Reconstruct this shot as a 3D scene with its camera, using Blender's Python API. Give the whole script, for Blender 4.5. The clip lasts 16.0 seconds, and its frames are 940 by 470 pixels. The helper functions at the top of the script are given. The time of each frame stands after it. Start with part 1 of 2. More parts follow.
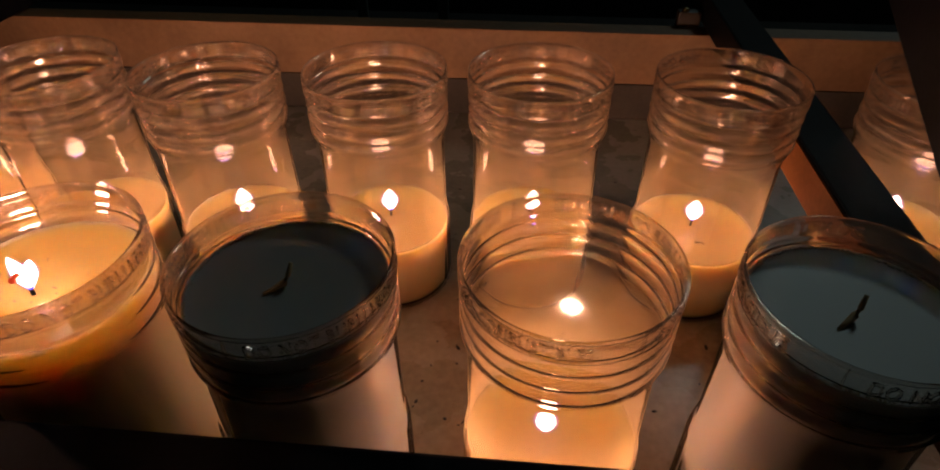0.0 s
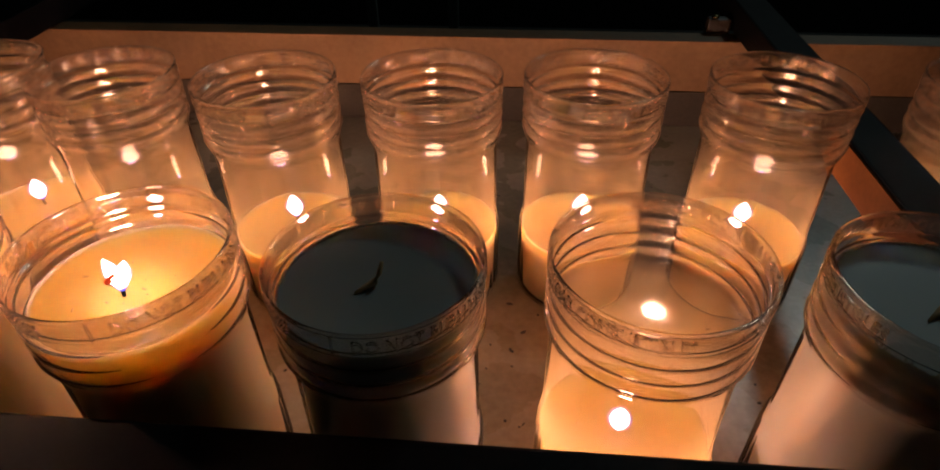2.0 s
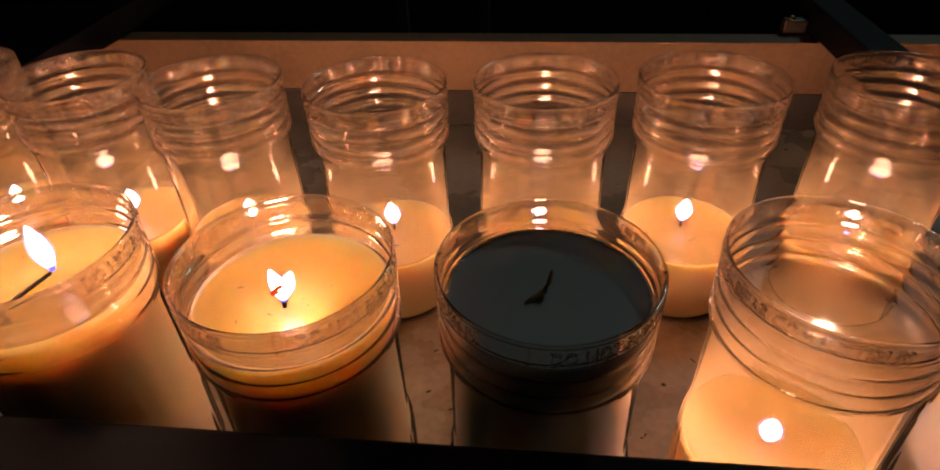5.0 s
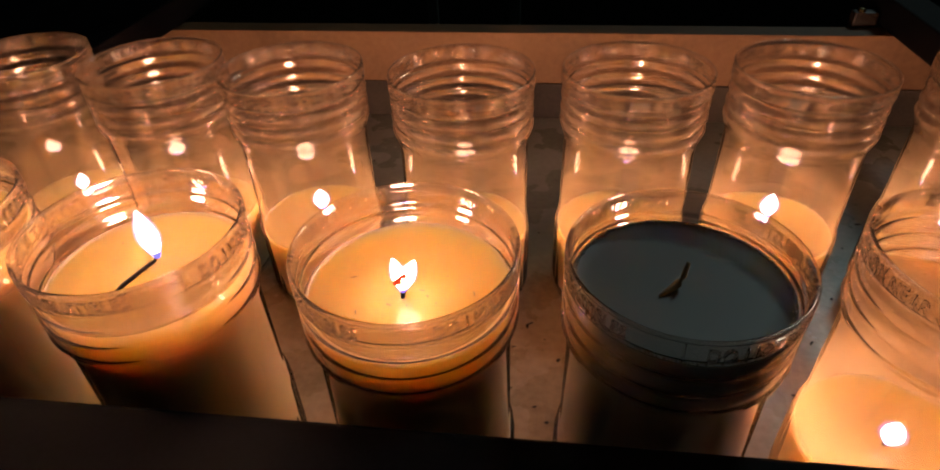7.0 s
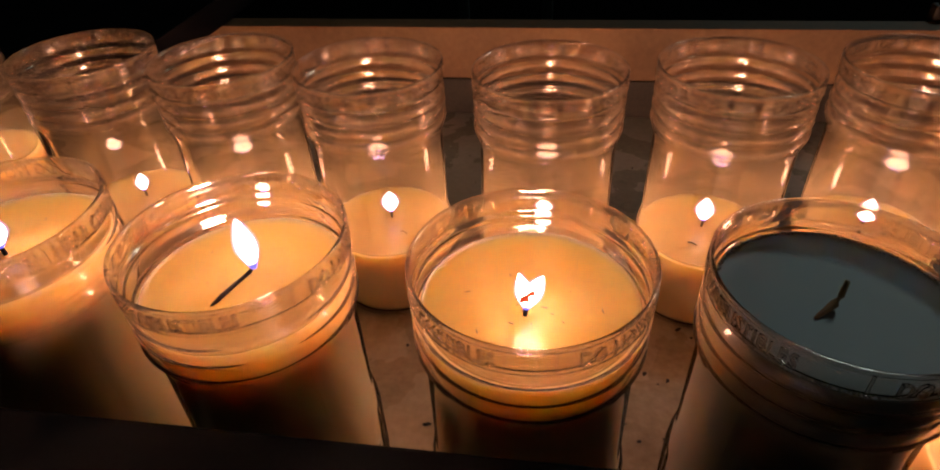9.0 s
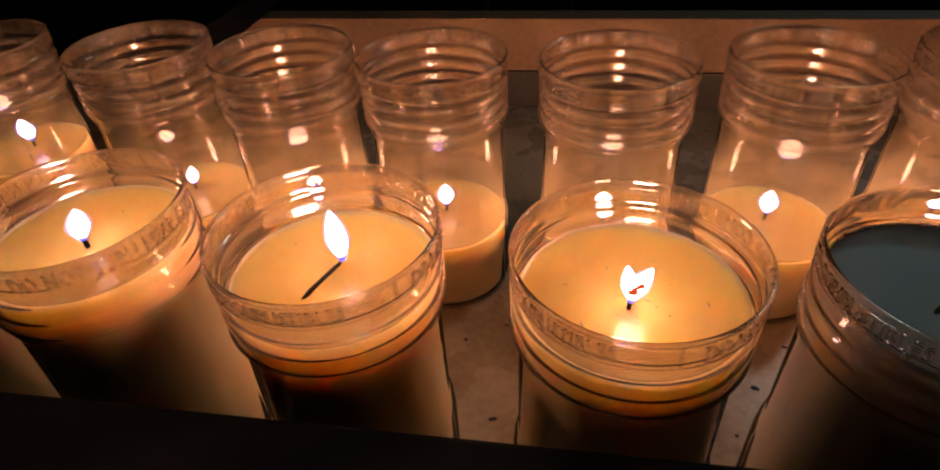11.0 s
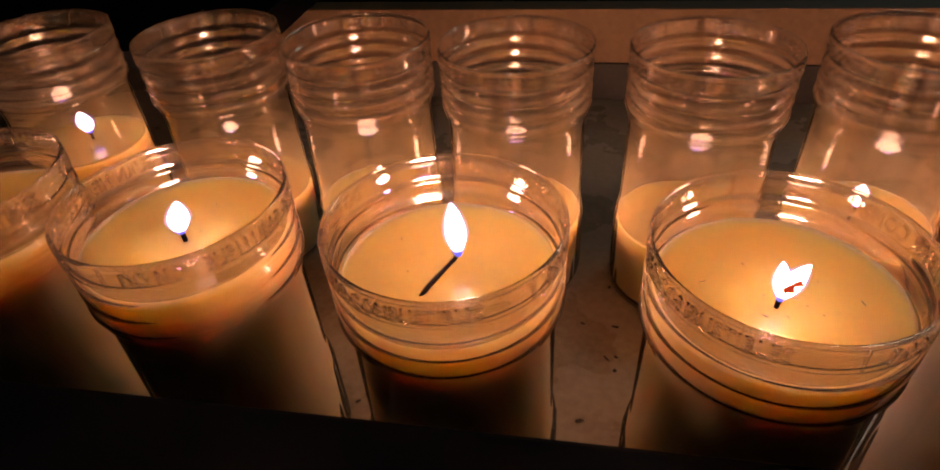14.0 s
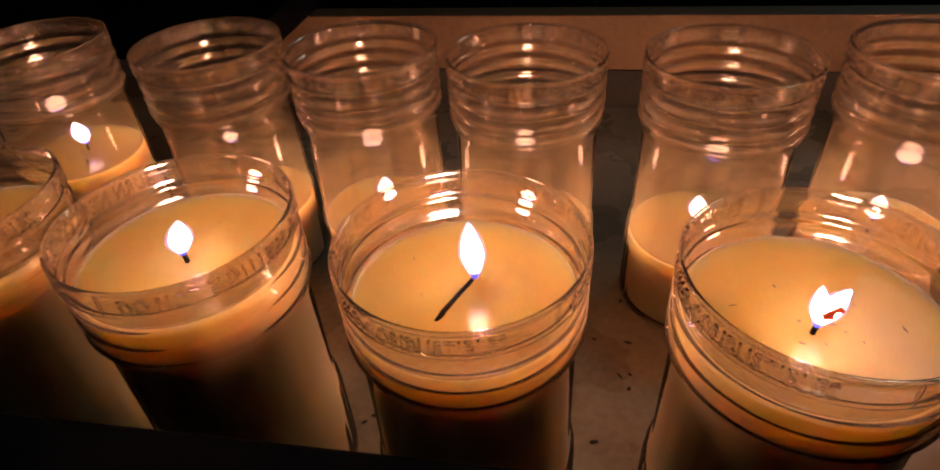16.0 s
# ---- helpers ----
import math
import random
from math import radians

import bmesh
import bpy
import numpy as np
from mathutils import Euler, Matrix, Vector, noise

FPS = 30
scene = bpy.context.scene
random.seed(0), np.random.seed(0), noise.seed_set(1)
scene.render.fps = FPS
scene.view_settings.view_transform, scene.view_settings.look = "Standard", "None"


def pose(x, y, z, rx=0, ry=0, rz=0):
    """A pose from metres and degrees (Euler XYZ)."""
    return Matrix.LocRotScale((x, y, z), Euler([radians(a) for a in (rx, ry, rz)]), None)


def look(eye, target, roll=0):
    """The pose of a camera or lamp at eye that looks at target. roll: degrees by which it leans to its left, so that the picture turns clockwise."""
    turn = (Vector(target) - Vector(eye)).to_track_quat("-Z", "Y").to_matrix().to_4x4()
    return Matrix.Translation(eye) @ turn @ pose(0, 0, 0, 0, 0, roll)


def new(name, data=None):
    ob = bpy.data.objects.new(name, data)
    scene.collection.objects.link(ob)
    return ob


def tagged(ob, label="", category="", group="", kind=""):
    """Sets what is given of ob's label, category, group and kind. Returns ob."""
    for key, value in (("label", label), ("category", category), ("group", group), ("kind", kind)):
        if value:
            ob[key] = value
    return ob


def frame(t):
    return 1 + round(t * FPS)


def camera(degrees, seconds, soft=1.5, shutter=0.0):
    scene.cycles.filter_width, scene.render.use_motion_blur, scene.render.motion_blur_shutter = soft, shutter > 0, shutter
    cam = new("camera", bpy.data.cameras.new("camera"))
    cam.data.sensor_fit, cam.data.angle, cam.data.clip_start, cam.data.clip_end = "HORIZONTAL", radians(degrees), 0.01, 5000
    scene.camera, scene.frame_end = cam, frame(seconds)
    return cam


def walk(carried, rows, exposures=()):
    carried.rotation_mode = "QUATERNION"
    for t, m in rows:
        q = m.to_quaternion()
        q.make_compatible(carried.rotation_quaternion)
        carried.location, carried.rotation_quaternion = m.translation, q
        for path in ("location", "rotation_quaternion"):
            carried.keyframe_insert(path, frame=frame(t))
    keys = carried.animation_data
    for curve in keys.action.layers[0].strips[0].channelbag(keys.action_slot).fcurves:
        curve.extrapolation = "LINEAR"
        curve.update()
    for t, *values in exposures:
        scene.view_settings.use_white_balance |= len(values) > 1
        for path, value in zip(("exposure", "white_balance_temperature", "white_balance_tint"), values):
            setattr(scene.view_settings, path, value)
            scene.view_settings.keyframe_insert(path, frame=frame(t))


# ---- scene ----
cam = camera(74.18, 16.0, 1.9)
ROWS = [
    (0.0, 0.0639, -0.2475, 0.2260, 5.41, -38.67, -0.32),
    (0.5, 0.0576, -0.2506, 0.2256, 5.23, -38.04, -0.45),
    (1.0, 0.0514, -0.2525, 0.2246, 5.26, -37.88, -0.58),
    (1.5, 0.0460, -0.2534, 0.2252, 5.27, -37.78, -0.81),
    (2.0, 0.0392, -0.2541, 0.2246, 5.33, -37.55, -0.79),
    (2.5, 0.0315, -0.2541, 0.2239, 5.26, -37.42, -0.91),
    (3.0, 0.0248, -0.2540, 0.2232, 5.34, -37.31, -1.04),
    (3.5, 0.0169, -0.2537, 0.2224, 5.44, -37.18, -1.22),
    (4.0, 0.0095, -0.2535, 0.2231, 5.82, -37.01, -1.52),
    (6.5, -0.0296, -0.2551, 0.2198, 7.56, -36.98, -2.28),
    (7.0, -0.0375, -0.2530, 0.2175, 7.97, -37.09, -2.23),
    (7.5, -0.0448, -0.2500, 0.2161, 8.45, -37.23, -2.34),
    (8.0, -0.0515, -0.2470, 0.2145, 8.79, -37.23, -2.65),
    (8.5, -0.0598, -0.2448, 0.2139, 9.04, -37.56, -2.61),
    (9.0, -0.0677, -0.2434, 0.2135, 9.77, -37.35, -2.98),
    (11.5, -0.0955, -0.2447, 0.2103, 11.13, -37.79, -3.97),
    (12.0, -0.0995, -0.2441, 0.2085, 11.91, -37.55, -4.69),
    (12.5, -0.1054, -0.2440, 0.2076, 11.75, -37.76, -4.54),
    (13.0, -0.1119, -0.2440, 0.2066, 11.72, -37.82, -4.29),
    (13.5, -0.1185, -0.2438, 0.2071, 11.65, -37.89, -3.94),
    (14.0, -0.1222, -0.2427, 0.2072, 11.72, -38.01, -4.07),
    (14.5, -0.1250, -0.2417, 0.2073, 11.93, -37.84, -4.07),
    (15.0, -0.1258, -0.2400, 0.2068, 12.34, -37.63, -4.57),
    (15.5, -0.1268, -0.2378, 0.2066, 11.94, -37.49, -4.63),
    (16.0, -0.1288, -0.2349, 0.2062, 11.25, -37.70, -3.99),
]
walk(cam, [(t, pose(x, y, z, 0, 0, yaw) @ pose(0, 0, 0, 90 + tilt, 0, 0) @ pose(0, 0, 0, 0, 0, roll))
           for t, x, y, z, yaw, tilt, roll in ROWS], [(0.0, -0.18), (0.6, 0.06), (2.0, 0.16), (4.0, 0.18), (7.5, 0.15), (8.4, 0.02), (9.0, 0.0), (11.5, -0.18), (12.0, -0.32), (13.0, -0.32), (14.5, -0.36), (15.2, -0.45), (16.0, -0.34)])

# ---- light: a dim, cool church; the small high window is made up ----
world = bpy.data.worlds.new("world")
scene.world = world
world.use_nodes = True
world.node_tree.nodes["Background"].inputs[0].default_value = (0.35, 0.45, 0.6, 1)
world.node_tree.nodes["Background"].inputs[1].default_value = 0.002
# cool fill added for the sheen on the unlit wax
lamp = bpy.data.lights.new("added_cool_light", "AREA")
lamp.shape, lamp.size, lamp.size_y, lamp.energy, lamp.color = "RECTANGLE", 0.56, 0.76, 13.0, (0.70, 0.90, 0.88)
new("added_cool_light", lamp).matrix_world = look((1.9, 2.94, 3.3), (0.0, -0.1, 0.1))
FLAME_POWER = 240.0


# ---- materials ----
def material(name):
    m = bpy.data.materials.new(name)
    m.use_nodes = True
    return m, m.node_tree.nodes, m.node_tree.links, m.node_tree.nodes["Principled BSDF"]


def surface(name, low, high, rough=(0.4, 0.6), metal=0.0, scale=40.0, fine=400.0, bump=0.1, depth=0.001, spec=0.5):
    """Two scales of noise in colour, roughness and relief."""
    m, n, l, p = material(name)
    co = n.new("ShaderNodeTexCoord")
    big, small = n.new("ShaderNodeTexNoise"), n.new("ShaderNodeTexNoise")
    big.inputs["Scale"].default_value, small.inputs["Scale"].default_value = scale, fine
    big.inputs["Detail"].default_value = 6
    for t in (big, small):
        l.new(co.outputs["Object"], t.inputs["Vector"])
    mix = n.new("ShaderNodeMath")
    mix.operation = "MULTIPLY_ADD"
    mix.inputs[1].default_value = 0.3
    l.new(small.outputs[0], mix.inputs[0])
    half = n.new("ShaderNodeMath")
    half.operation = "MULTIPLY"
    half.inputs[1].default_value = 0.8
    l.new(big.outputs[0], half.inputs[0])
    l.new(half.outputs[0], mix.inputs[2])
    ramp = n.new("ShaderNodeValToRGB")
    ramp.color_ramp.elements[0].position, ramp.color_ramp.elements[1].position = 0.35, 0.72
    ramp.color_ramp.elements[0].color, ramp.color_ramp.elements[1].color = (*low, 1), (*high, 1)
    l.new(mix.outputs[0], ramp.inputs[0])
    l.new(ramp.outputs[0], p.inputs["Base Color"])
    r = n.new("ShaderNodeMapRange")
    r.inputs["To Min"].default_value, r.inputs["To Max"].default_value = rough
    l.new(big.outputs[0], r.inputs[0])
    l.new(r.outputs[0], p.inputs["Roughness"])
    b = n.new("ShaderNodeBump")
    b.inputs["Strength"].default_value, b.inputs["Distance"].default_value = bump, depth
    l.new(mix.outputs[0], b.inputs["Height"])
    l.new(b.outputs[0], p.inputs["Normal"])
    p.inputs["Metallic"].default_value = metal
    p.inputs["Specular IOR Level"].default_value = spec
    return m


def plastic_material(name, ior, gloss_low, gloss_high, rough, rim_haze, body_haze, crest_glint=0.0):
    """Clear thin plastic; a smoky wax film below the ribs, plus haze added for glow."""
    m, n, l, p = material(name)
    n.remove(p)
    clear, shine, glass = n.new("ShaderNodeBsdfRefraction"), n.new("ShaderNodeBsdfGlossy"), n.new("ShaderNodeMixShader")
    clear.inputs["Color"].default_value = (0.985, 0.956, 0.94, 1)
    clear.inputs["Roughness"].default_value, clear.inputs["IOR"].default_value = 0.02, ior
    shine.inputs["Color"].default_value = (1.0, 0.93, 0.86, 1)
    shine.inputs["Roughness"].default_value = rough
    co, t, b, sep = n.new("ShaderNodeTexCoord"), n.new("ShaderNodeTexNoise"), n.new("ShaderNodeBump"), n.new("ShaderNodeSeparateXYZ")
    t.inputs["Scale"].default_value = 120
    b.inputs["Strength"].default_value, b.inputs["Distance"].default_value = 0.10, 0.0004
    l.new(co.outputs["Object"], t.inputs["Vector"])
    l.new(co.outputs["Object"], sep.inputs[0])
    l.new(t.outputs[0], b.inputs["Height"])
    for sh in (clear, shine):
        l.new(b.outputs[0], sh.inputs["Normal"])
    lw, power, gloss = n.new("ShaderNodeLayerWeight"), n.new("ShaderNodeMath"), n.new("ShaderNodeMapRange")
    lw.inputs["Blend"].default_value = 0.5
    power.operation, power.inputs[1].default_value = "POWER", 4.5
    gloss.inputs["To Min"].default_value, gloss.inputs["To Max"].default_value = gloss_low, gloss_high
    l.new(lw.outputs["Facing"], power.inputs[0])
    l.new(power.outputs[0], gloss.inputs[0])
    l.new(gloss.outputs[0], glass.inputs[0])
    l.new(clear.outputs[0], glass.inputs[1])
    l.new(shine.outputs[0], glass.inputs[2])
    film = n.new("ShaderNodeMapRange")
    film.inputs["From Min"].default_value, film.inputs["From Max"].default_value = 0.084, 0.040
    film.inputs["To Min"].default_value, film.inputs["To Max"].default_value = rim_haze, body_haze
    film.interpolation_type = "SMOOTHSTEP"
    l.new(sep.outputs[2], film.inputs[0])
    uneven = n.new("ShaderNodeMapRange")
    uneven.inputs["To Min"].default_value, uneven.inputs["To Max"].default_value = 0.6, 1.4
    streak = n.new("ShaderNodeTexNoise")
    streak.inputs["Scale"].default_value = 35
    l.new(co.outputs["Object"], streak.inputs["Vector"])
    l.new(streak.outputs[0], uneven.inputs[0])
    fac = n.new("ShaderNodeMath")
    fac.operation = "MULTIPLY"
    l.new(film.outputs[0], fac.inputs[0])
    l.new(uneven.outputs[0], fac.inputs[1])
    thin, back, both, mix = n.new("ShaderNodeBsdfTranslucent"), n.new("ShaderNodeBsdfDiffuse"), n.new("ShaderNodeMixShader"), n.new("ShaderNodeMixShader")
    tint = n.new("ShaderNodeValToRGB")
    tint.color_ramp.elements[0].position, tint.color_ramp.elements[1].position = 0.045, 0.07
    tint.color_ramp.elements[0].color, tint.color_ramp.elements[1].color = (0.95, 0.71, 0.38, 1), (0.95, 0.67, 0.44, 1)
    height = n.new("ShaderNodeMapRange")
    height.inputs["From Min"].default_value, height.inputs["From Max"].default_value = 0.080, 0.094
    height.inputs["To Min"].default_value, height.inputs["To Max"].default_value = 0.045, 0.07
    l.new(sep.outputs[2], height.inputs[0])
    l.new(height.outputs[0], tint.inputs[0])
    for sh in (thin, back):
        l.new(tint.outputs[0], sh.inputs[0])
    both.inputs[0].default_value = 0.4
    l.new(thin.outputs[0], both.inputs[1])
    l.new(back.outputs[0], both.inputs[2])
    if crest_glint:
        # bright lines painted as haze on the rib crests and the lip
        flat, away, crest_mask, total = n.new("ShaderNodeCombineXYZ"), n.new("ShaderNodeVectorMath"), n.new("ShaderNodeMapRange"), n.new("ShaderNodeMath")
        l.new(sep.outputs[0], flat.inputs[0])
        l.new(sep.outputs[1], flat.inputs[1])
        away.operation, total.operation = "LENGTH", "ADD"
        l.new(flat.outputs[0], away.inputs[0])
        crest_mask.inputs["From Min"].default_value, crest_mask.inputs["From Max"].default_value = 0.0304, 0.0308
        crest_mask.inputs["To Max"].default_value = crest_glint
        l.new(away.outputs["Value"], crest_mask.inputs[0])
        l.new(fac.outputs[0], total.inputs[0])
        l.new(crest_mask.outputs[0], total.inputs[1])
        l.new(total.outputs[0], mix.inputs[0])
    else:
        l.new(fac.outputs[0], mix.inputs[0])
    l.new(glass.outputs[0], mix.inputs[1])
    l.new(both.outputs[0], mix.inputs[2])
    l.new(mix.outputs[0], n["Material Output"].inputs["Surface"])
    return m


def wax_material(name, colour, rough, reach, spread=(1.0, 0.62, 0.32), spec=0.5):
    m, n, l, p = material(name)
    co, t, b = n.new("ShaderNodeTexCoord"), n.new("ShaderNodeTexNoise"), n.new("ShaderNodeBump")
    ramp = n.new("ShaderNodeValToRGB")
    t.inputs["Scale"].default_value, t.inputs["Detail"].default_value = 90, 5
    ramp.color_ramp.elements[0].color = (*[c * 0.93 for c in colour], 1)
    ramp.color_ramp.elements[1].color = (*colour, 1)
    b.inputs["Strength"].default_value, b.inputs["Distance"].default_value = 0.025, 0.0005
    l.new(co.outputs["Object"], t.inputs["Vector"])
    l.new(t.outputs[0], ramp.inputs[0])
    l.new(ramp.outputs[0], p.inputs["Base Color"])
    l.new(t.outputs[0], b.inputs["Height"])
    l.new(b.outputs[0], p.inputs["Normal"])
    p.inputs["Roughness"].default_value = rough
    p.inputs["Specular IOR Level"].default_value = spec
    p.inputs["Subsurface Weight"].default_value = 1.0
    p.inputs["Subsurface Radius"].default_value = spread
    p.inputs["Subsurface Scale"].default_value = reach
    return m


def flame_material():
    m, n, l, p = material("flame")
    out = n["Material Output"]
    e, co, sep, ramp, power = (n.new("ShaderNodeEmission"), n.new("ShaderNodeTexCoord"), n.new("ShaderNodeSeparateXYZ"),
                               n.new("ShaderNodeValToRGB"), n.new("ShaderNodeValToRGB"))
    l.new(co.outputs["Generated"], sep.inputs[0])
    for r, stops in ((ramp, ((0.0, (0.02, 0.06, 0.9)), (0.16, (0.06, 0.08, 0.8)), (0.30, (1.0, 0.522, 0.330)), (1.0, (1.0, 0.512, 0.325)))),
                     (power, ((0.0, (0.003,) * 3), (0.15, (0.008,) * 3), (0.32, (0.7,) * 3), (0.6, (1.0,) * 3), (1.0, (0.7,) * 3)))):
        while len(r.color_ramp.elements) < len(stops):
            r.color_ramp.elements.new(0.5)
        for el, (at, c) in zip(r.color_ramp.elements, stops):
            el.position, el.color = at, (*c, 1)
        l.new(sep.outputs[2], r.inputs[0])
    times = n.new("ShaderNodeMath")
    times.operation = "MULTIPLY"
    times.inputs[1].default_value = FLAME_POWER
    l.new(power.outputs[0], times.inputs[0])
    l.new(ramp.outputs[0], e.inputs[0])
    l.new(times.outputs[0], e.inputs[1])
    l.new(e.outputs[0], out.inputs["Surface"])
    return m


def mantle_material():
    """The thin violet outer zone of a flame: it glows faintly and lets all light through."""
    m, n, l, p = material("flame_mantle")
    n.remove(p)
    e, clear, both = n.new("ShaderNodeEmission"), n.new("ShaderNodeBsdfTransparent"), n.new("ShaderNodeAddShader")
    e.inputs[0].default_value, e.inputs[1].default_value = (0.42, 0.30, 1.0, 1), 0.22
    l.new(e.outputs[0], both.inputs[0])
    l.new(clear.outputs[0], both.inputs[1])
    l.new(both.outputs[0], n["Material Output"].inputs["Surface"])
    return m


def ember_material():
    m, n, l, p = material("glowing_ember")
    p.inputs["Base Color"].default_value = (0.12, 0.02, 0.01, 1)
    p.inputs["Emission Color"].default_value = (1.0, 0.07, 0.02, 1)
    p.inputs["Emission Strength"].default_value = 0.5
    return m


PLASTIC = plastic_material("clear_plastic", 1.05, 0.07, 0.16, 0.06, 0.006, 0.022)
FILM_PLASTIC = plastic_material("wax_filmed_plastic", 1.05, 0.07, 0.18, 0.055, 0.008, 0.062)
# wax film made denser here to put a golden glow into the wall
GLOW_FILM_PLASTIC = plastic_material("glow_wax_filmed_plastic", 1.05, 0.08, 0.18, 0.11, 0.06, 0.25)
NECK_PLASTIC = plastic_material("ribbed_clear_plastic", 1.09, 0.17, 0.36, 0.075, 0.022, 0.022, 0.05)
LETTER_PLASTIC = plastic_material("raised_clear_plastic", 1.45, 0.10, 0.45, 0.06, 0.02, 0.02)
WAX = wax_material("candle_wax", (0.64, 0.51, 0.28), 0.35, 0.011)
POOL = wax_material("melted_wax", (0.50, 0.345, 0.110), 0.05, 0.06, (1.0, 0.85, 0.7), 0.07)
POOL.node_tree.nodes["Principled BSDF"].inputs["Transmission Weight"].default_value = 0.6
POOL.node_tree.nodes["Principled BSDF"].inputs["IOR"].default_value = 1.2
WAX_COLD = wax_material("set_wax", (0.40, 0.40, 0.38), 0.42, 0.003)
FLAME, EMBER, MANTLE = flame_material(), ember_material(), mantle_material()
WICK_BLACK = surface("charred_wick", (0.002, 0.002, 0.002), (0.008, 0.006, 0.005), (0.7, 0.9), fine=3000, spec=0.1)
WICK_BROWN = surface("cotton_wick", (0.50, 0.32, 0.16), (0.72, 0.50, 0.27), (0.7, 0.9), fine=3000)
SOOT = surface("burnt_fleck", (0.01, 0.008, 0.006), (0.05, 0.03, 0.02), (0.5, 0.8), fine=2000)
BLACK_METAL = surface("black_painted_metal", (0.003, 0.003, 0.004), (0.009, 0.009, 0.010), (0.4, 0.65), scale=30, fine=600, bump=0.15, depth=0.0006, spec=0.06)
SHEET = surface("dull_galvanised_sheet", (0.15, 0.155, 0.13), (0.26, 0.265, 0.225), (0.16, 0.40), scale=22, fine=260, bump=0.1, depth=0.0006)


def brown_lit_front(m, low, high):
    """Paints brown wax stain and flame light into the sheet's front, with an uneven border."""
    n, l = m.node_tree.nodes, m.node_tree.links
    ramp = next(k for k in n if k.bl_idname == "ShaderNodeValToRGB")
    co = next(k for k in n if k.bl_idname == "ShaderNodeTexCoord")
    p = n["Principled BSDF"]
    brown, mix, sep, t, wob, edge = (n.new("ShaderNodeValToRGB"), n.new("ShaderNodeMix"), n.new("ShaderNodeSeparateXYZ"), n.new("ShaderNodeTexNoise"),
                                     n.new("ShaderNodeMath"), n.new("ShaderNodeMapRange"))
    brown.color_ramp.elements[0].position, brown.color_ramp.elements[1].position = 0.35, 0.72
    brown.color_ramp.elements[0].color, brown.color_ramp.elements[1].color = (*low, 1), (*high, 1)
    mix.data_type = "RGBA"
    t.inputs["Scale"].default_value, t.inputs["Detail"].default_value = 18, 4
    wob.operation, wob.inputs[1].default_value = "MULTIPLY_ADD", 0.09
    edge.inputs["From Min"].default_value, edge.inputs["From Max"].default_value = 0.075, 0.02
    l.new(co.outputs["Object"], t.inputs["Vector"])
    l.new(co.outputs["Object"], sep.inputs[0])
    l.new(t.outputs[0], wob.inputs[0])
    l.new(sep.outputs[1], wob.inputs[2])
    l.new(wob.outputs[0], edge.inputs[0])
    l.new(ramp.inputs[0].links[0].from_socket, brown.inputs[0])
    l.new(edge.outputs[0], mix.inputs["Factor"])
    l.new(ramp.outputs[0], mix.inputs[6])
    l.new(brown.outputs[0], mix.inputs[7])
    l.new(mix.outputs[2], p.inputs["Base Color"])


brown_lit_front(SHEET, (0.26, 0.185, 0.115), (0.50, 0.375, 0.25))
BOARD = surface("bare_timber_board", (0.165, 0.088, 0.038), (0.28, 0.160, 0.074), (0.5, 0.75), scale=14, fine=300, bump=0.2, depth=0.0008)
BRACKET = surface("brown_painted_wood", (0.015, 0.010, 0.006), (0.03, 0.02, 0.012))
# brown that stands for flame light on the black side rail
LIT_RAIL = surface("flamelit_rail_brown", (0.05, 0.017, 0.0045), (0.09, 0.034, 0.010), (0.75, 0.9), scale=30, spec=0.04)
DARK_WOOD = surface("dark_weathered_wood", (0.03, 0.026, 0.02), (0.07, 0.058, 0.042), (0.5, 0.8), scale=25)
BRASS = surface("dull_brass", (0.12, 0.10, 0.04), (0.22, 0.18, 0.08), (0.3, 0.5), metal=1.0)
IRON = surface("grey_iron", (0.22, 0.24, 0.23), (0.34, 0.36, 0.34), (0.5, 0.7), scale=20)
STONE = surface("dark_church_stone", (0.03, 0.03, 0.03), (0.08, 0.075, 0.07), (0.7, 0.95), scale=2.5, fine=40, bump=0.4, depth=0.01)


# ---- mesh helpers ----
def mesh_of(name, bm, mat, smooth=False):
    me = bpy.data.meshes.new(name)
    bm.to_mesh(me)
    bm.free()
    me.materials.append(mat)
    if smooth:
        for p in me.polygons:
            p.use_smooth = True
    return me


def part(name, bm, mat, parent, label="", smooth=False):
    ob = new(name, bm if isinstance(bm, bpy.types.Mesh) else mesh_of(name, bm, mat, smooth))
    ob.parent = parent
    if label:
        tagged(ob, label)
    return ob


def box(x0, x1, y0, y1, z0, z1, bevel=0.0):
    bm = bmesh.new()
    bmesh.ops.create_cube(bm, size=1.0, matrix=Matrix.Translation(((x0 + x1) / 2, (y0 + y1) / 2, (z0 + z1) / 2)) @ Matrix.Diagonal((x1 - x0, y1 - y0, z1 - z0, 1)))
    if bevel:
        bmesh.ops.bevel(bm, geom=bm.edges[:], offset=bevel, segments=2, affect="EDGES", profile=0.6)
    return bm


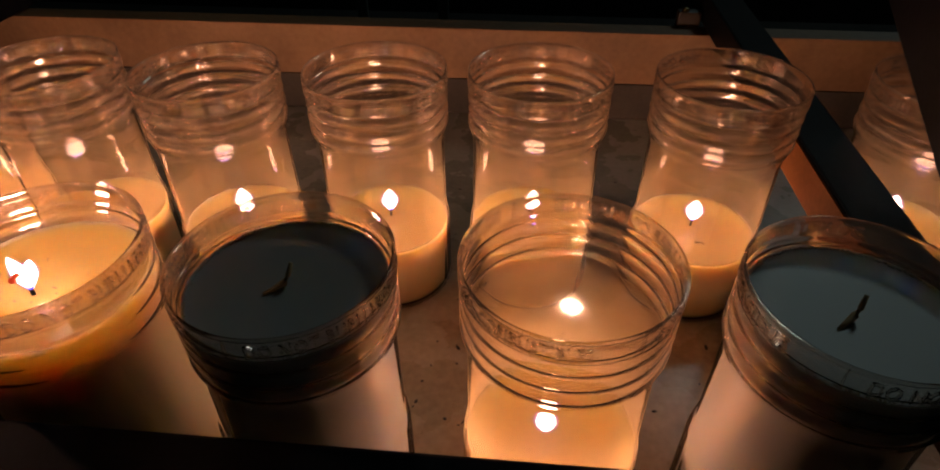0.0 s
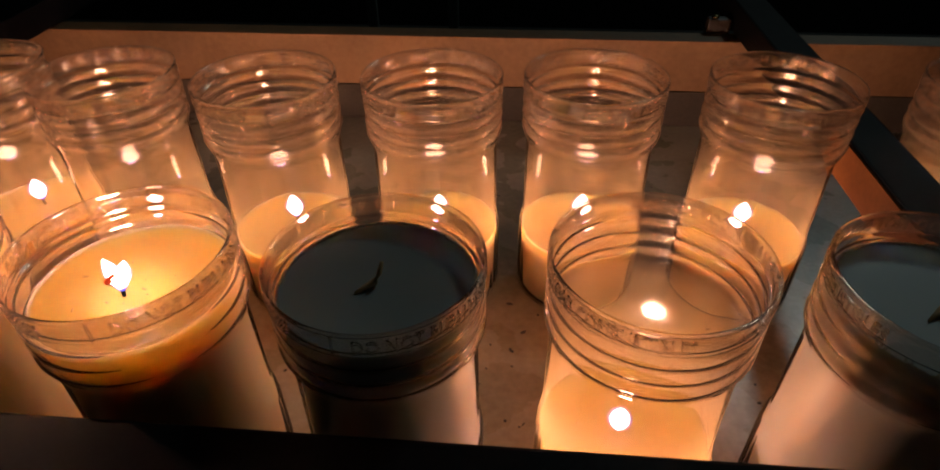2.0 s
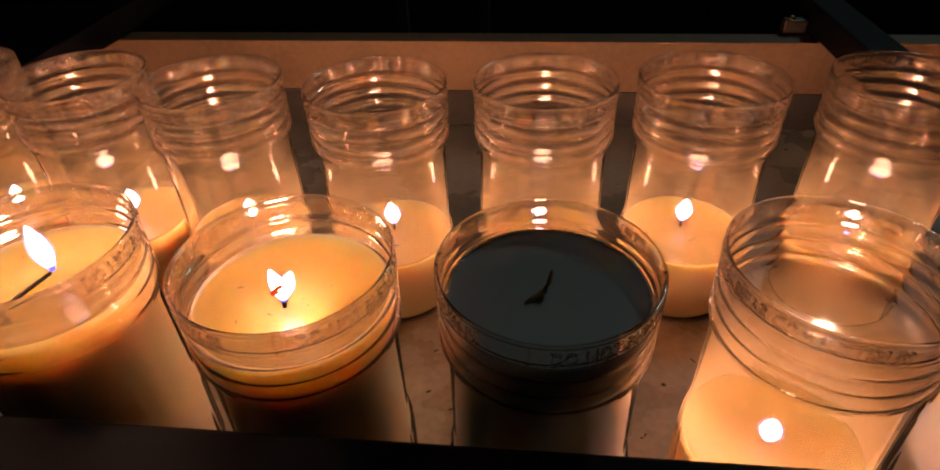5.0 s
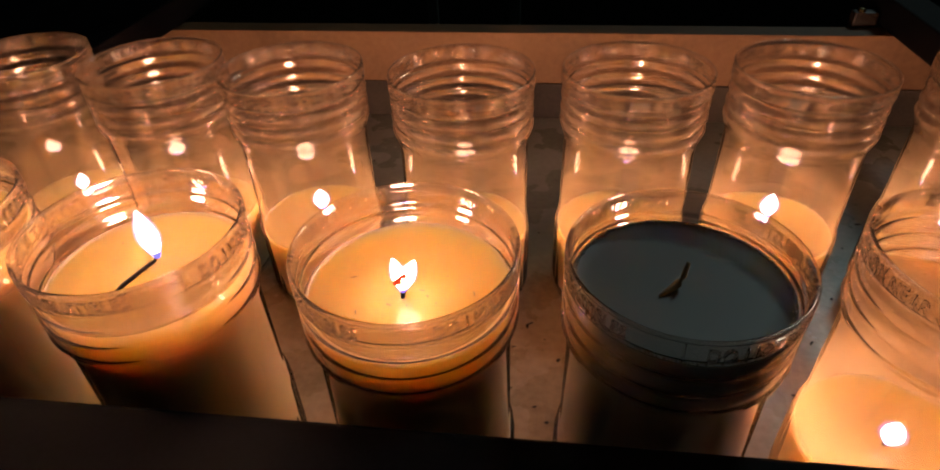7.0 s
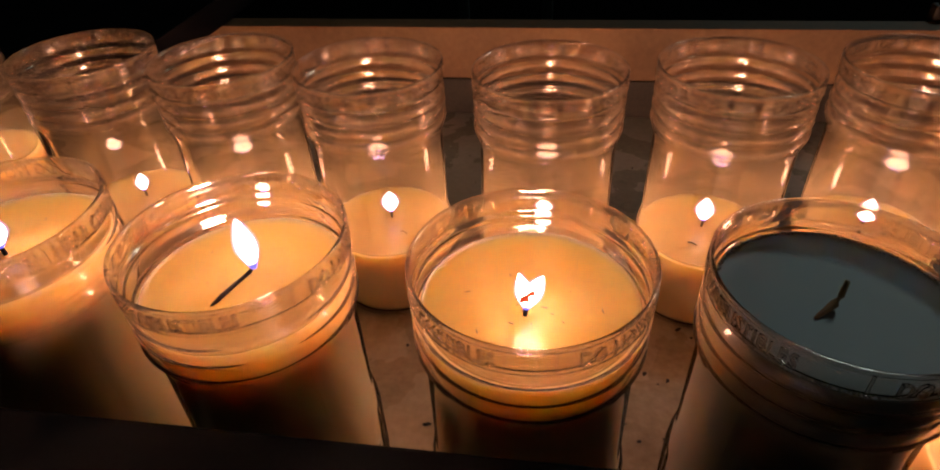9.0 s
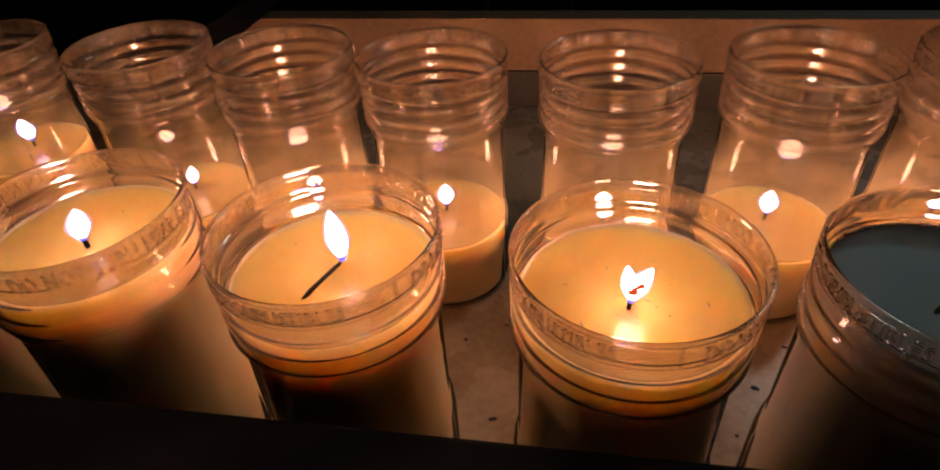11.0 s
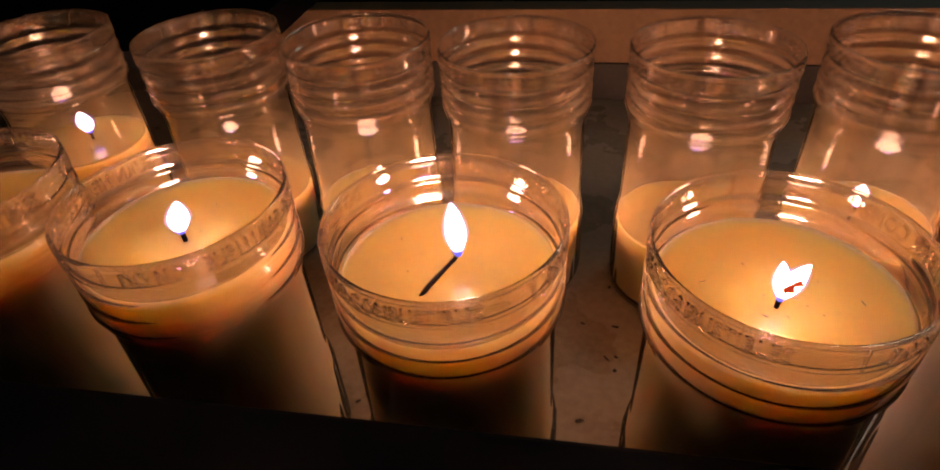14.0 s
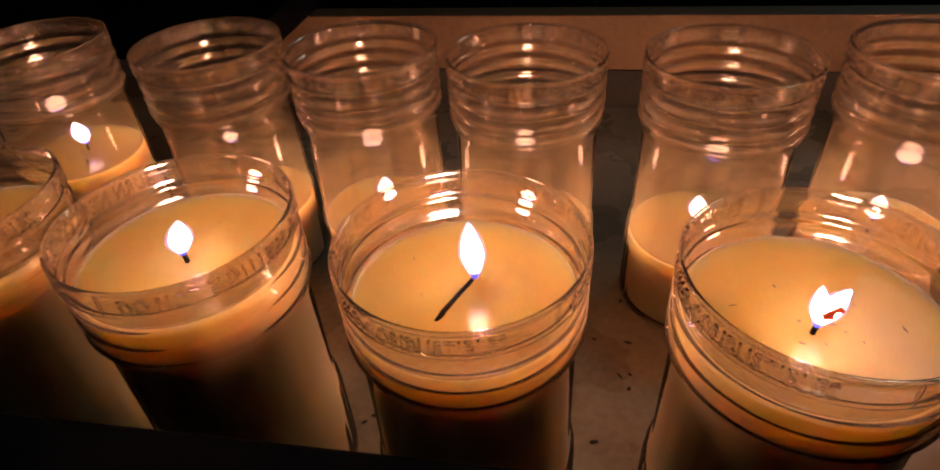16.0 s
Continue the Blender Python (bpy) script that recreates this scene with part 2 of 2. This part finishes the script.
def lathe(profile, steps=96, closed=False):
    """Turns (radius, height) pairs round the z axis; radius 0 makes a pole."""
    bm = bmesh.new()
    rings = []
    for r, z in profile:
        if r < 1e-7:
            rings.append([bm.verts.new((0, 0, z))])
        else:
            rings.append([bm.verts.new((r * math.cos(a), r * math.sin(a), z)) for a in (2 * math.pi * k / steps for k in range(steps))])
    pairs = list(zip(rings, rings[1:]))
    if closed:
        pairs.append((rings[-1], rings[0]))
    for a, b in pairs:
        for k in range(steps):
            j = (k + 1) % steps
            if len(a) == 1 and len(b) == 1:
                continue
            if len(a) == 1:
                bm.faces.new((a[0], b[k], b[j]))
            elif len(b) == 1:
                bm.faces.new((a[k], b[0], a[j]))
            else:
                bm.faces.new((a[k], b[k], b[j], a[j]))
    bmesh.ops.recalc_face_normals(bm, faces=bm.faces[:])
    return bm


def tube(points, radii, steps=8):
    """A round cord through points, with capped ends."""
    bm = bmesh.new()
    pts = [Vector(p) for p in points]
    rings = []
    for i, p in enumerate(pts):
        d = (pts[min(i + 1, len(pts) - 1)] - pts[max(i - 1, 0)]).normalized()
        u = d.orthogonal().normalized()
        v = d.cross(u)
        rings.append([bm.verts.new(p + radii[i] * (math.cos(a) * u + math.sin(a) * v)) for a in (2 * math.pi * k / steps for k in range(steps))])
    for a, b in zip(rings, rings[1:]):
        for k in range(steps):
            j = (k + 1) % steps
            bm.faces.new((a[k], a[j], b[j], b[k]))
    bm.faces.new(rings[0][::-1])
    bm.faces.new(rings[-1])
    bmesh.ops.recalc_face_normals(bm, faces=bm.faces[:])
    return bm


# ---- a nearly dark room, added round the rack to shut out the world light ----
def room():
    for name, b in (("floor", (-3.2, 3.2, -3.2, 3.2, -1.05, -0.9)), ("ceiling", (-3.2, 3.2, -3.2, 3.2, 4.2, 4.35)),
                    ("wall_south", (-3.0, 3.0, -3.2, -3.0, -0.9, 4.2)), ("wall_east", (3.0, 3.2, -3.2, 3.2, -0.9, 4.2)),
                    ("wall_west", (-3.2, -3.0, -3.2, 3.2, -0.9, 4.2))):
        tagged(new(name, mesh_of(name, box(*b), STONE)), "unseen added dark stone " + name.split("_")[0], name.split("_")[0], kind="structure")
    north = tagged(new("wall_north"), "added dark church stone wall with a made-up high window", "wall", kind="structure")
    for b in ((-3.0, 1.6, 3.0, 3.2, -0.9, 4.2), (2.2, 3.0, 3.0, 3.2, -0.9, 4.2), (1.6, 2.2, 3.0, 3.2, -0.9, 2.9), (1.6, 2.2, 3.0, 3.2, 3.7, 4.2)):
        part("masonry", box(*b), STONE, north)


room()


# ---- the candle rack ----
RAIL_Z = 0.085


def rack():
    r = tagged(new("candle_rack"), "black painted metal votive candle rack with a dull sheet-metal tray", "candle rack")
    part("tray", box(-0.75, 0.62, -0.20, 0.184, -0.012, 0.0, 0.001), SHEET, r, "grey-green sheet-metal tray, wax stain and flame light painted in front")
    part("tray_back", box(-0.75, 0.62, 0.1845, 0.20, -0.012, 0.0270), DARK_WOOD, r, "dark weathered wooden back edge")
    part("front_rail", box(-0.75, 0.62, -0.188, -0.1605, RAIL_Z - 0.019, RAIL_Z, 0.0012), BLACK_METAL, r)
    part("side_rail", box(0.188, 0.2105, -0.1603, 0.60, RAIL_Z - 0.019, RAIL_Z, 0.0012), BLACK_METAL, r)
    # thin strip added to colour the rail's inner face as if flame-lit
    part("lit_rail_face", box(0.1868, 0.1879, -0.1603, 0.02, RAIL_Z - 0.0185, RAIL_Z - 0.001, 0.0003), LIT_RAIL, r, "thin brown strip painted as flame light on the rail's inner face")
    part("side_rail", box(-0.336, -0.3165, 0.045, 0.60, RAIL_Z - 0.019, RAIL_Z, 0.0012), BLACK_METAL, r)
    part("side_plate", box(-0.75, -0.3362, 0.06, 0.21, RAIL_Z - 0.012, RAIL_Z - 0.001, 0.001), BLACK_METAL, r)
    part("post", box(0.192, 0.206, -0.1805, -0.1665, 0.0, RAIL_Z - 0.0192, 0.001), BLACK_METAL, r)
    for x in (-0.72, 0.58):
        for y in (-0.18, 0.15):
            part("leg", box(x, x + 0.03, y, y + 0.03, -0.9, -0.0122, 0.001), BLACK_METAL, r)
    strut = box(-0.0025, 0.0025, 0.0, 0.42, 0.0, 0.034, 0.0008)
    strut.transform(Matrix.Translation((0.2035, -0.119, 0.0858)) @ Matrix.Rotation(radians(25.6), 4, "X"))
    part("strut", strut, BLACK_METAL, r)
    part("bracket", box(0.170, 0.186, 0.2035, 0.212, 0.050, 0.0745, 0.0015), BRACKET, r, "dark brown bracket behind the board")
    screw = lathe([(0.0, 0.0), (0.0028, 0.0), (0.0026, 0.0012), (0.0014, 0.002), (0.0, 0.0022)], 16)
    screw.transform(Matrix.Translation((0.175, 0.207, 0.0746)))
    part("screw", screw, BRASS, r, "small brass screw head", True)
    part("back_board", box(-0.55, 0.62, 0.185, 0.203, 0.0275, 0.0650, 0.0008), BOARD, r, "bare light timber board")
    return r


rack()


# ---- slim posts standing in the dark behind ----
for x in (-0.105, -0.27):
    bm = tube([(0, 0, -0.9), (0, 0, 0.2), (0, 0, 0.9)], [0.011] * 3, 14)
    ob = tagged(new("iron_post", mesh_of("iron_post", bm, IRON, True)), "slim grey iron post standing in the dark", "post", "posts behind the rack")
    ob.location = (x, 1.0, 0)


# ---- candles in clear plastic jars ----
OUTER = [(0.0284, 0.0), (0.0296, 0.0008), (0.0300, 0.0025), (0.0301, 0.010), (0.0301, 0.020), (0.0301, 0.030), (0.0301, 0.037), (0.0298, 0.0400), (0.0290, 0.0425), (0.0287, 0.045),
         (0.0285, 0.0840), (0.0287, 0.0858), (0.0295, 0.0876), (0.0300, 0.0890)]
INNER = [(0.0286, 0.0890), (0.0284, 0.0884), (0.0278, 0.0866), (0.0275, 0.084), (0.0277, 0.046), (0.0281, 0.043), (0.0288, 0.040), (0.0290, 0.037), (0.0290, 0.0035), (0.0280, 0.0012), (0.0, 0.0012)]
GROOVES = (0.0893, 0.0950, 0.1010, 0.1070)
WALL = 0.0009


def neck_profile():
    """Three rounded ribs, a groove, the lettered band and a rounded lip; the inside follows the outside."""
    ribs = []
    for low, high in zip(GROOVES, GROOVES[1:]):
        ribs += [(0.02975 + 0.0012 * math.sin(math.pi * k / 12) ** 1.4, low + (high - low) * k / 12) for k in range(12)]
    band = [(0.02970, 0.1070), (0.02972, 0.1073), (0.0300, 0.1077), (0.0306, 0.1080), (0.0308, 0.1083), (0.0306, 0.1086), (0.03035, 0.1088), (0.0303, 0.1091), (0.0303, 0.1120)]
    lip = [(0.0303, 0.1148), (0.0306, 0.1150), (0.0310, 0.11515), (0.0311, 0.1155), (0.0310, 0.11585), (0.0307, 0.1160), (0.0303, 0.1160), (0.0300, 0.11585), (0.0299, 0.1155), (0.0298, 0.1148)]
    inside = [(0.0298, 0.1120), (0.0298, 0.1091), (0.0296, 0.1087), (0.0293, 0.1083), (0.0290, 0.1077), (0.0288, 0.1072)]
    inside += [(r - WALL, z) for r, z in reversed(ribs)]
    return [(0.0300, 0.08905)] + ribs + band + lip + inside + [(0.0286, 0.08905)]


NECK = neck_profile()
RIM_MESH = mesh_of("neck", lathe(NECK), NECK_PLASTIC, True)


def jar_mesh(mat):
    """The jar below its neck; fine upright flutes run round the outside of its foot."""
    bm = lathe([(0.0, 0.0)] + OUTER + INNER, 240)
    for v in bm.verts:
        r = math.hypot(v.co.x, v.co.y)
        if r > 0.0298 and 0.001 < v.co.z < 0.038:
            k = 1 + 0.008 * math.cos(40 * math.atan2(v.co.y, v.co.x))
            v.co.x, v.co.y = v.co.x * k, v.co.y * k
    # the wall runs on into the neck without a seam
    bmesh.ops.delete(bm, geom=[f for f in bm.faces if all(abs(v.co.z - 0.0890) < 1e-6 for v in f.verts)], context="FACES")
    return mesh_of("jar", bm, mat, True)


JAR_MESH, FILMED_JAR_MESH, GLOW_JAR_MESH = jar_mesh(PLASTIC), jar_mesh(FILM_PLASTIC), jar_mesh(GLOW_FILM_PLASTIC)


def lettering_mesh():
    """Raised words twice round the rim band."""
    cu = bpy.data.curves.new("words", "FONT")
    cu.body, cu.size, cu.extrude, cu.space_character = "DO NOT BURN NEAR COMBUSTIBLES", 0.0061, 0.0002, 1.08
    cu.resolution_u, cu.bevel_depth, cu.bevel_resolution, cu.offset = 2, 0.00018, 2, -0.00010
    ob = new("words", cu)
    bpy.context.view_layer.update()
    me = bpy.data.meshes.new_from_object(ob.evaluated_get(bpy.context.evaluated_depsgraph_get()))
    bpy.data.objects.remove(ob)
    flat = bmesh.new()
    flat.from_mesh(me)
    bmesh.ops.subdivide_edges(flat, edges=[e for e in flat.edges if abs(e.verts[0].co.x - e.verts[1].co.x) > 0.0011], cuts=1)
    bmesh.ops.triangulate(flat, faces=flat.faces[:])
    width = max(v.co.x for v in flat.verts)
    out = bmesh.new()
    squeeze = radians(146) / width
    for turn in (0.0, math.pi):
        vs = {}
        for v in flat.verts:
            a = v.co.x * squeeze + turn
            r = 0.03034 + v.co.z + 0.00042
            vs[v] = out.verts.new((r * math.sin(a), -r * math.cos(a), 0.1095 + v.co.y))
        for f in flat.faces:
            out.faces.new([vs[v] for v in f.verts])
        seam = box(-0.00025, 0.00025, -0.0309, -0.03034, 0.1090, 0.1148)
        seam.transform(Matrix.Rotation(turn - 0.16, 4, "Z"))
        tmp = bpy.data.meshes.new("seam")
        seam.to_mesh(tmp)
        seam.free()
        out.from_mesh(tmp)
        bpy.data.meshes.remove(tmp)
    flat.free()
    return mesh_of("lettering", out, LETTER_PLASTIC)


LETTER_MESH = lettering_mesh()


GLOW_SKIN = 0.0011
WAX_SIDE = [(0.0, 0.0022), (0.0278, 0.0022), (0.02885, 0.004), (0.02885, 0.0395), (0.0280, 0.0432), (0.02755, 0.046), (0.0274, 0.0835), (0.0276, 0.0862), (0.0284, 0.0895), (0.0286, 0.093), (0.0286, 0.1100)]


def wall_radius(z):
    for (r0, z0), (r1, z1) in zip(WAX_SIDE[1:], WAX_SIDE[2:]):
        if z0 <= z <= z1:
            return r0 + (r1 - r0) * (z - z0) / (z1 - z0)
    return WAX_SIDE[1][0]


def wax_profile(bottom, level, dish, meniscus, inset=0.0):
    """Fills the jar from bottom to level; a melted top climbs a little up the wall and is slightly dished."""
    n = max(2, int((level - bottom) / 0.0025))
    side = [(wall_radius(bottom + (level - bottom) * k / n) - inset, bottom + (level - bottom) * k / n) for k in range(n)]
    r = wall_radius(level) - inset * 0.15
    top = [(r, level + meniscus), (r - 0.0005, level + meniscus * 0.45), (r - 0.0014, level), (r * 0.8, level - dish * 0.3), (r * 0.5, level - dish * 0.7), (r * 0.25, level - dish * 0.95), (0.0, level - dish)]
    return [(0.0, bottom)] + side + top


def cup_profile(seat, level, thick):
    """Solid wax up to seat; a thin skin added along the wall glows and blocks light."""
    rise = [(wall_radius(0.0022 + (level - 0.0022) * k / 30), 0.0022 + (level - 0.0022) * k / 30) for k in range(31)]
    r = wall_radius(level) - thick
    bowl = [(r * k, seat + (level - 0.0002 - seat) * k ** 16) for k in (1.0, 0.995, 0.985, 0.97, 0.95, 0.92, 0.88, 0.8, 0.6, 0.3)]
    return [(0.0, 0.0022)] + rise + bowl + [(0.0, seat)]


def flame_bm(width, height, lean, fork):
    """A soft tongue of flame; lean bends its tip, fork splits it in two lobes."""
    prof = [(0.0, 0.0), (0.28, 0.03), (0.42, 0.10), (0.62, 0.2), (0.86, 0.32), (1.0, 0.45), (0.92, 0.6), (0.68, 0.76), (0.36, 0.9), (0.12, 0.98), (0.0, 1.0)]
    bm = bmesh.new()
    lobes = ((lean, 1.0, 1.0),) if not fork else ((lean + fork, 0.94, 0.60), (lean - 0.55 * fork, 1.0, 0.50))
    for bend, tall, fat in lobes:
        b = lathe([(r * width / 2 * fat, z * height * tall) for r, z in prof], 20)
        for v in b.verts:
            k = max(0.0, v.co.z / height)
            v.co.x += bend * k ** 1.5
        tmp = bpy.data.meshes.new("tongue")
        b.to_mesh(tmp)
        b.free()
        bm.from_mesh(tmp)
    return bm


def crust_bm(level):
    """A thin uneven ring of dried wax where the wax meets the wall."""
    bm = bmesh.new()
    rng = random.Random(8)
    for k in range(190):
        a = 2 * math.pi * k / 190 + rng.uniform(-0.01, 0.01)
        r = 0.0281 + rng.uniform(-0.0005, 0.0001)
        size = rng.uniform(0.0003, 0.0006)
        m = Matrix.Translation((r * math.cos(a), r * math.sin(a), level + rng.uniform(0.0001, 0.0008))) @ Matrix.Diagonal((size, size, size * 0.8, 1))
        bmesh.ops.create_icosphere(bm, subdivisions=1, radius=1.0, matrix=m)
    return bm


def flecks_bm(seed, count, radius, z):
    rng = random.Random(seed)
    bm = bmesh.new()
    for _ in range(count):
        a, r = rng.uniform(0, 6.283), radius * math.sqrt(rng.uniform(0.02, 1))
        m = Matrix.Translation((r * math.cos(a), r * math.sin(a), z)) @ Matrix.Rotation(rng.uniform(0, 6.28), 4, "Z") @ Matrix.Diagonal((rng.uniform(0.0003, 0.0012), rng.uniform(0.00015, 0.0003), 0.00012, 1))
        bmesh.ops.create_icosphere(bm, subdivisions=1, radius=1.0, matrix=m)
    return bm


def candle(x, y, level, turn, lit, label, wick, flame=None, flecks=0, seed=1, dish=0.0008, row="front", ember=False, melt=0.0145):
    c = tagged(new("votive_candle"), label, "candle", "votive candles in the %s row" % row)
    low = level < 0.06
    jar = part("jar", (GLOW_JAR_MESH if row == "front" else FILMED_JAR_MESH) if low else JAR_MESH, PLASTIC, c, "clear plastic jar with a film of wax inside" if low else "clear ribbed plastic jar")
    jar.visible_shadow = False
    neck = part("neck", RIM_MESH, PLASTIC, jar, "ribbed clear neck with a smooth rim band")
    neck.visible_shadow = not lit
    words = part("lettering", LETTER_MESH, PLASTIC, jar, "raised clear lettering round the rim")
    words.visible_shadow = False
    jar.rotation_euler.z = radians(turn)
    if lit:
        seat = level - melt
        part("wax", lathe(cup_profile(seat - 0.0001, level - 0.0006, GLOW_SKIN), 64), WAX, c, "pale solid wax", True)
        pool = part("melted_wax", lathe(wax_profile(seat, level, dish, 0.0006, GLOW_SKIN + 0.00005), 72), POOL, c, "glowing melted golden wax", True)
        pool.visible_shadow = False
    else:
        part("wax", lathe(wax_profile(0.0022, level, dish, 0.0006), 64), WAX_COLD, c, "cold hard grey wax", True)
        part("wax_crust", crust_bm(level), WAX_COLD, c, "crumbly dried wax ring at the wall", True)
    pts, radii, mat = wick
    part("wick", tube([(px, py, level - dish + pz) for px, py, pz in pts], radii), mat, c, "", True)
    if flame:
        width, height, lean, fork, turn_f, fx, fy, fz = flame
        f = part("flame", flame_bm(width, height, lean, fork), FLAME, c, "bright candle flame", True)
        f.location = (fx, fy, level + fz)
        f.rotation_euler.z = radians(turn_f)
        for grow in (1.16, 1.34):
            part("mantle", flame_bm(width * grow, height * (0.86 + 0.14 * grow), lean, fork), MANTLE, f, "faint violet edge of the flame", True)
    if ember:
        bm = tube([(-0.0014, 0.0, 0.0), (-0.0002, -0.0004, 0.0008), (0.0002, -0.0003, 0.0020), (0.0018, -0.0002, 0.0027)], [0.0009, 0.0011, 0.0006, 0.0008], 10)
        tip = part("ember", bm, EMBER, c, "red glowing wick end", True)
        tip.location = (fx + 0.0004, fy - 0.0030, level + fz + 0.0060)
    if flecks and row == "back":
        rng = random.Random(seed)
        a, far = rng.uniform(3.4, 5.6), rng.uniform(0.009, 0.014)
        sx, sy, run = far * math.cos(a), far * math.sin(a), rng.uniform(0, 3.1)
        dx, dy = 0.0022 * math.cos(run), 0.0022 * math.sin(run)
        part("wick_stub", tube([(sx - dx, sy - dy, level + 0.0001), (sx, sy + 0.0004, level + 0.0007), (sx + dx, sy + dy, level + 0.0003)], [0.0004, 0.0006, 0.0004]), SOOT, c, "burnt wick stub lying on the wax", True)
    if flecks:
        tagged(part("flecks", flecks_bm(seed, flecks, 0.02, level - dish * 0.35), SOOT, c, "dark burnt flecks"), kind="stuff")
    c.location = (x, y, 0)
    return c


SHORT = ([(0, 0.003, -0.003), (0, 0.003, 0.002), (0.0004, 0.003, 0.006)], [0.0008, 0.0007, 0.0006], WICK_BLACK)
LOWEST = ([(-0.002, 0, -0.003), (-0.002, 0, 0.001), (-0.0018, 0, 0.005)], [0.0008, 0.0007, 0.0006], WICK_BLACK)
NEAR = ([(0.0008, -0.0027, -0.003), (0.0006, -0.0026, 0.001), (0.0004, -0.0025, 0.005)], [0.0008, 0.0007, 0.0006], WICK_BLACK)
RED = ([(-0.001, -0.005, -0.003), (-0.0009, -0.0048, 0.001), (-0.0006, -0.0047, 0.0035), (0.0, -0.0047, 0.0065)], [0.0007, 0.0006, 0.0006, 0.0007], WICK_BLACK)
BENT = ([(-0.0060, -0.0122, -0.001), (-0.0038, -0.0081, 0.0008), (-0.0008, -0.0028, 0.0019), (0.0016, 0.0010, 0.0028), (0.0025, 0.0016, 0.0042), (0.0026, 0.0017, 0.0070)], [0.0007, 0.0007, 0.0006, 0.0006, 0.0006, 0.0005], WICK_BLACK)
COLD = ([(-0.0060, -0.0045, 0.0004), (-0.0035, -0.0026, 0.0009), (-0.0008, -0.0004, 0.0016), (0.0003, 0.0004, 0.0035), (0.0012, 0.0019, 0.0070)], [0.0004, 0.0008, 0.0011, 0.0008, 0.0006], WICK_BROWN)
LIT = "nearly full clear plastic votive jar, burning"
LOW = "clear plastic votive jar with a low glowing candle stub"
OUT = "clear plastic votive jar, full, unlit with cold grey wax"

candle(-0.2306, -0.1177, 0.1025, 5, True, LIT, NEAR, (0.0056, 0.0110, 0.0022, 0, 0, 0.0004, -0.0025, 0.0016), 2, 3)
candle(-0.1537, -0.1218, 0.0995, 61, True, LIT + " and long bent wick", BENT, (0.0052, 0.0172, -0.0008, 0, 20, 0.0026, 0.0017, 0.0024), 4, 4)
candle(-0.0732, -0.1250, 0.1015, 23, True, LIT + " and red wick end", RED, (0.0074, 0.0116, 0.0004, 0.0040, 4, -0.0007, -0.0047, 0.0012), 14, 5, ember=True)
candle(0.0005, -0.1239, 0.1055, 0, False, OUT, COLD, None, 0)
candle(0.0794, -0.1180, 0.0370, 42, True, LOW, LOWEST, (0.0066, 0.0104, 0.0005, 0, 0, -0.002, -0.001, 0.001), 3, 6)
candle(0.1550, -0.1234, 0.1055, -20, False, OUT, COLD, None, 0)
# weak flame added here, always out of view, to warm the wax around it
candle(-0.3056, -0.1148, 0.1000, -60, True, LIT + " low", NEAR, (0.0036, 0.0060, 0.0, 0, 0, 0.0004, -0.0025, 0.0016), 0)

for i, (x, y, level, turn, flecks) in enumerate(((-0.3700, 0.0037, 0.0590, 20, 4), (-0.2847, 0.0031, 0.0365, 70, 0), (-0.2149, -0.0010, 0.0365, -30, 0), (-0.1477, -0.0053, 0.0365, 100, 6), (-0.0730, -0.0067, 0.0365, 40, 5),
                                                 (0.0000, -0.0007, 0.0365, 12, 7), (0.0707, 0.0035, 0.0365, -15, 9), (0.1502, 0.0035, 0.0365, 130, 8), (0.2400, 0.0040, 0.0440, 60, 0))):
    candle(x, y, level, turn, True, LOW, SHORT, (0.0072 if i != 1 else 0.0058, 0.0120 if i != 1 else 0.0098, (-0.0014, 0.001, 0.0)[i % 3], 0, 37 * i, 0.0, 0.003, 0.0026), flecks, 20 + i, row="back", melt=0.010)


# ---- burnt crumbs and wax spots on the tray ----
def crumbs():
    rng = random.Random(11)
    bm = bmesh.new()
    for k in range(150):
        x, y = rng.uniform(-0.34, 0.19), rng.uniform(-0.155, 0.16) if k % 3 else rng.uniform(-0.1, -0.03)
        m = Matrix.Translation((x, y, 0.0002)) @ Matrix.Rotation(rng.uniform(0, 6.28), 4, "Z") @ Matrix.Diagonal((rng.uniform(0.0004, 0.0022), rng.uniform(0.0003, 0.0009), 0.0004, 1))
        bmesh.ops.create_icosphere(bm, subdivisions=1, radius=1.0, matrix=m)
        for v in bm.verts[-12:]:
            v.co += Vector((rng.uniform(-1, 1), rng.uniform(-1, 1), 0)) * 0.0003
    tagged(new("burnt_crumbs", mesh_of("burnt_crumbs", bm, SOOT)), "small black burnt crumbs scattered over the tray", "debris", kind="stuff")


crumbs()
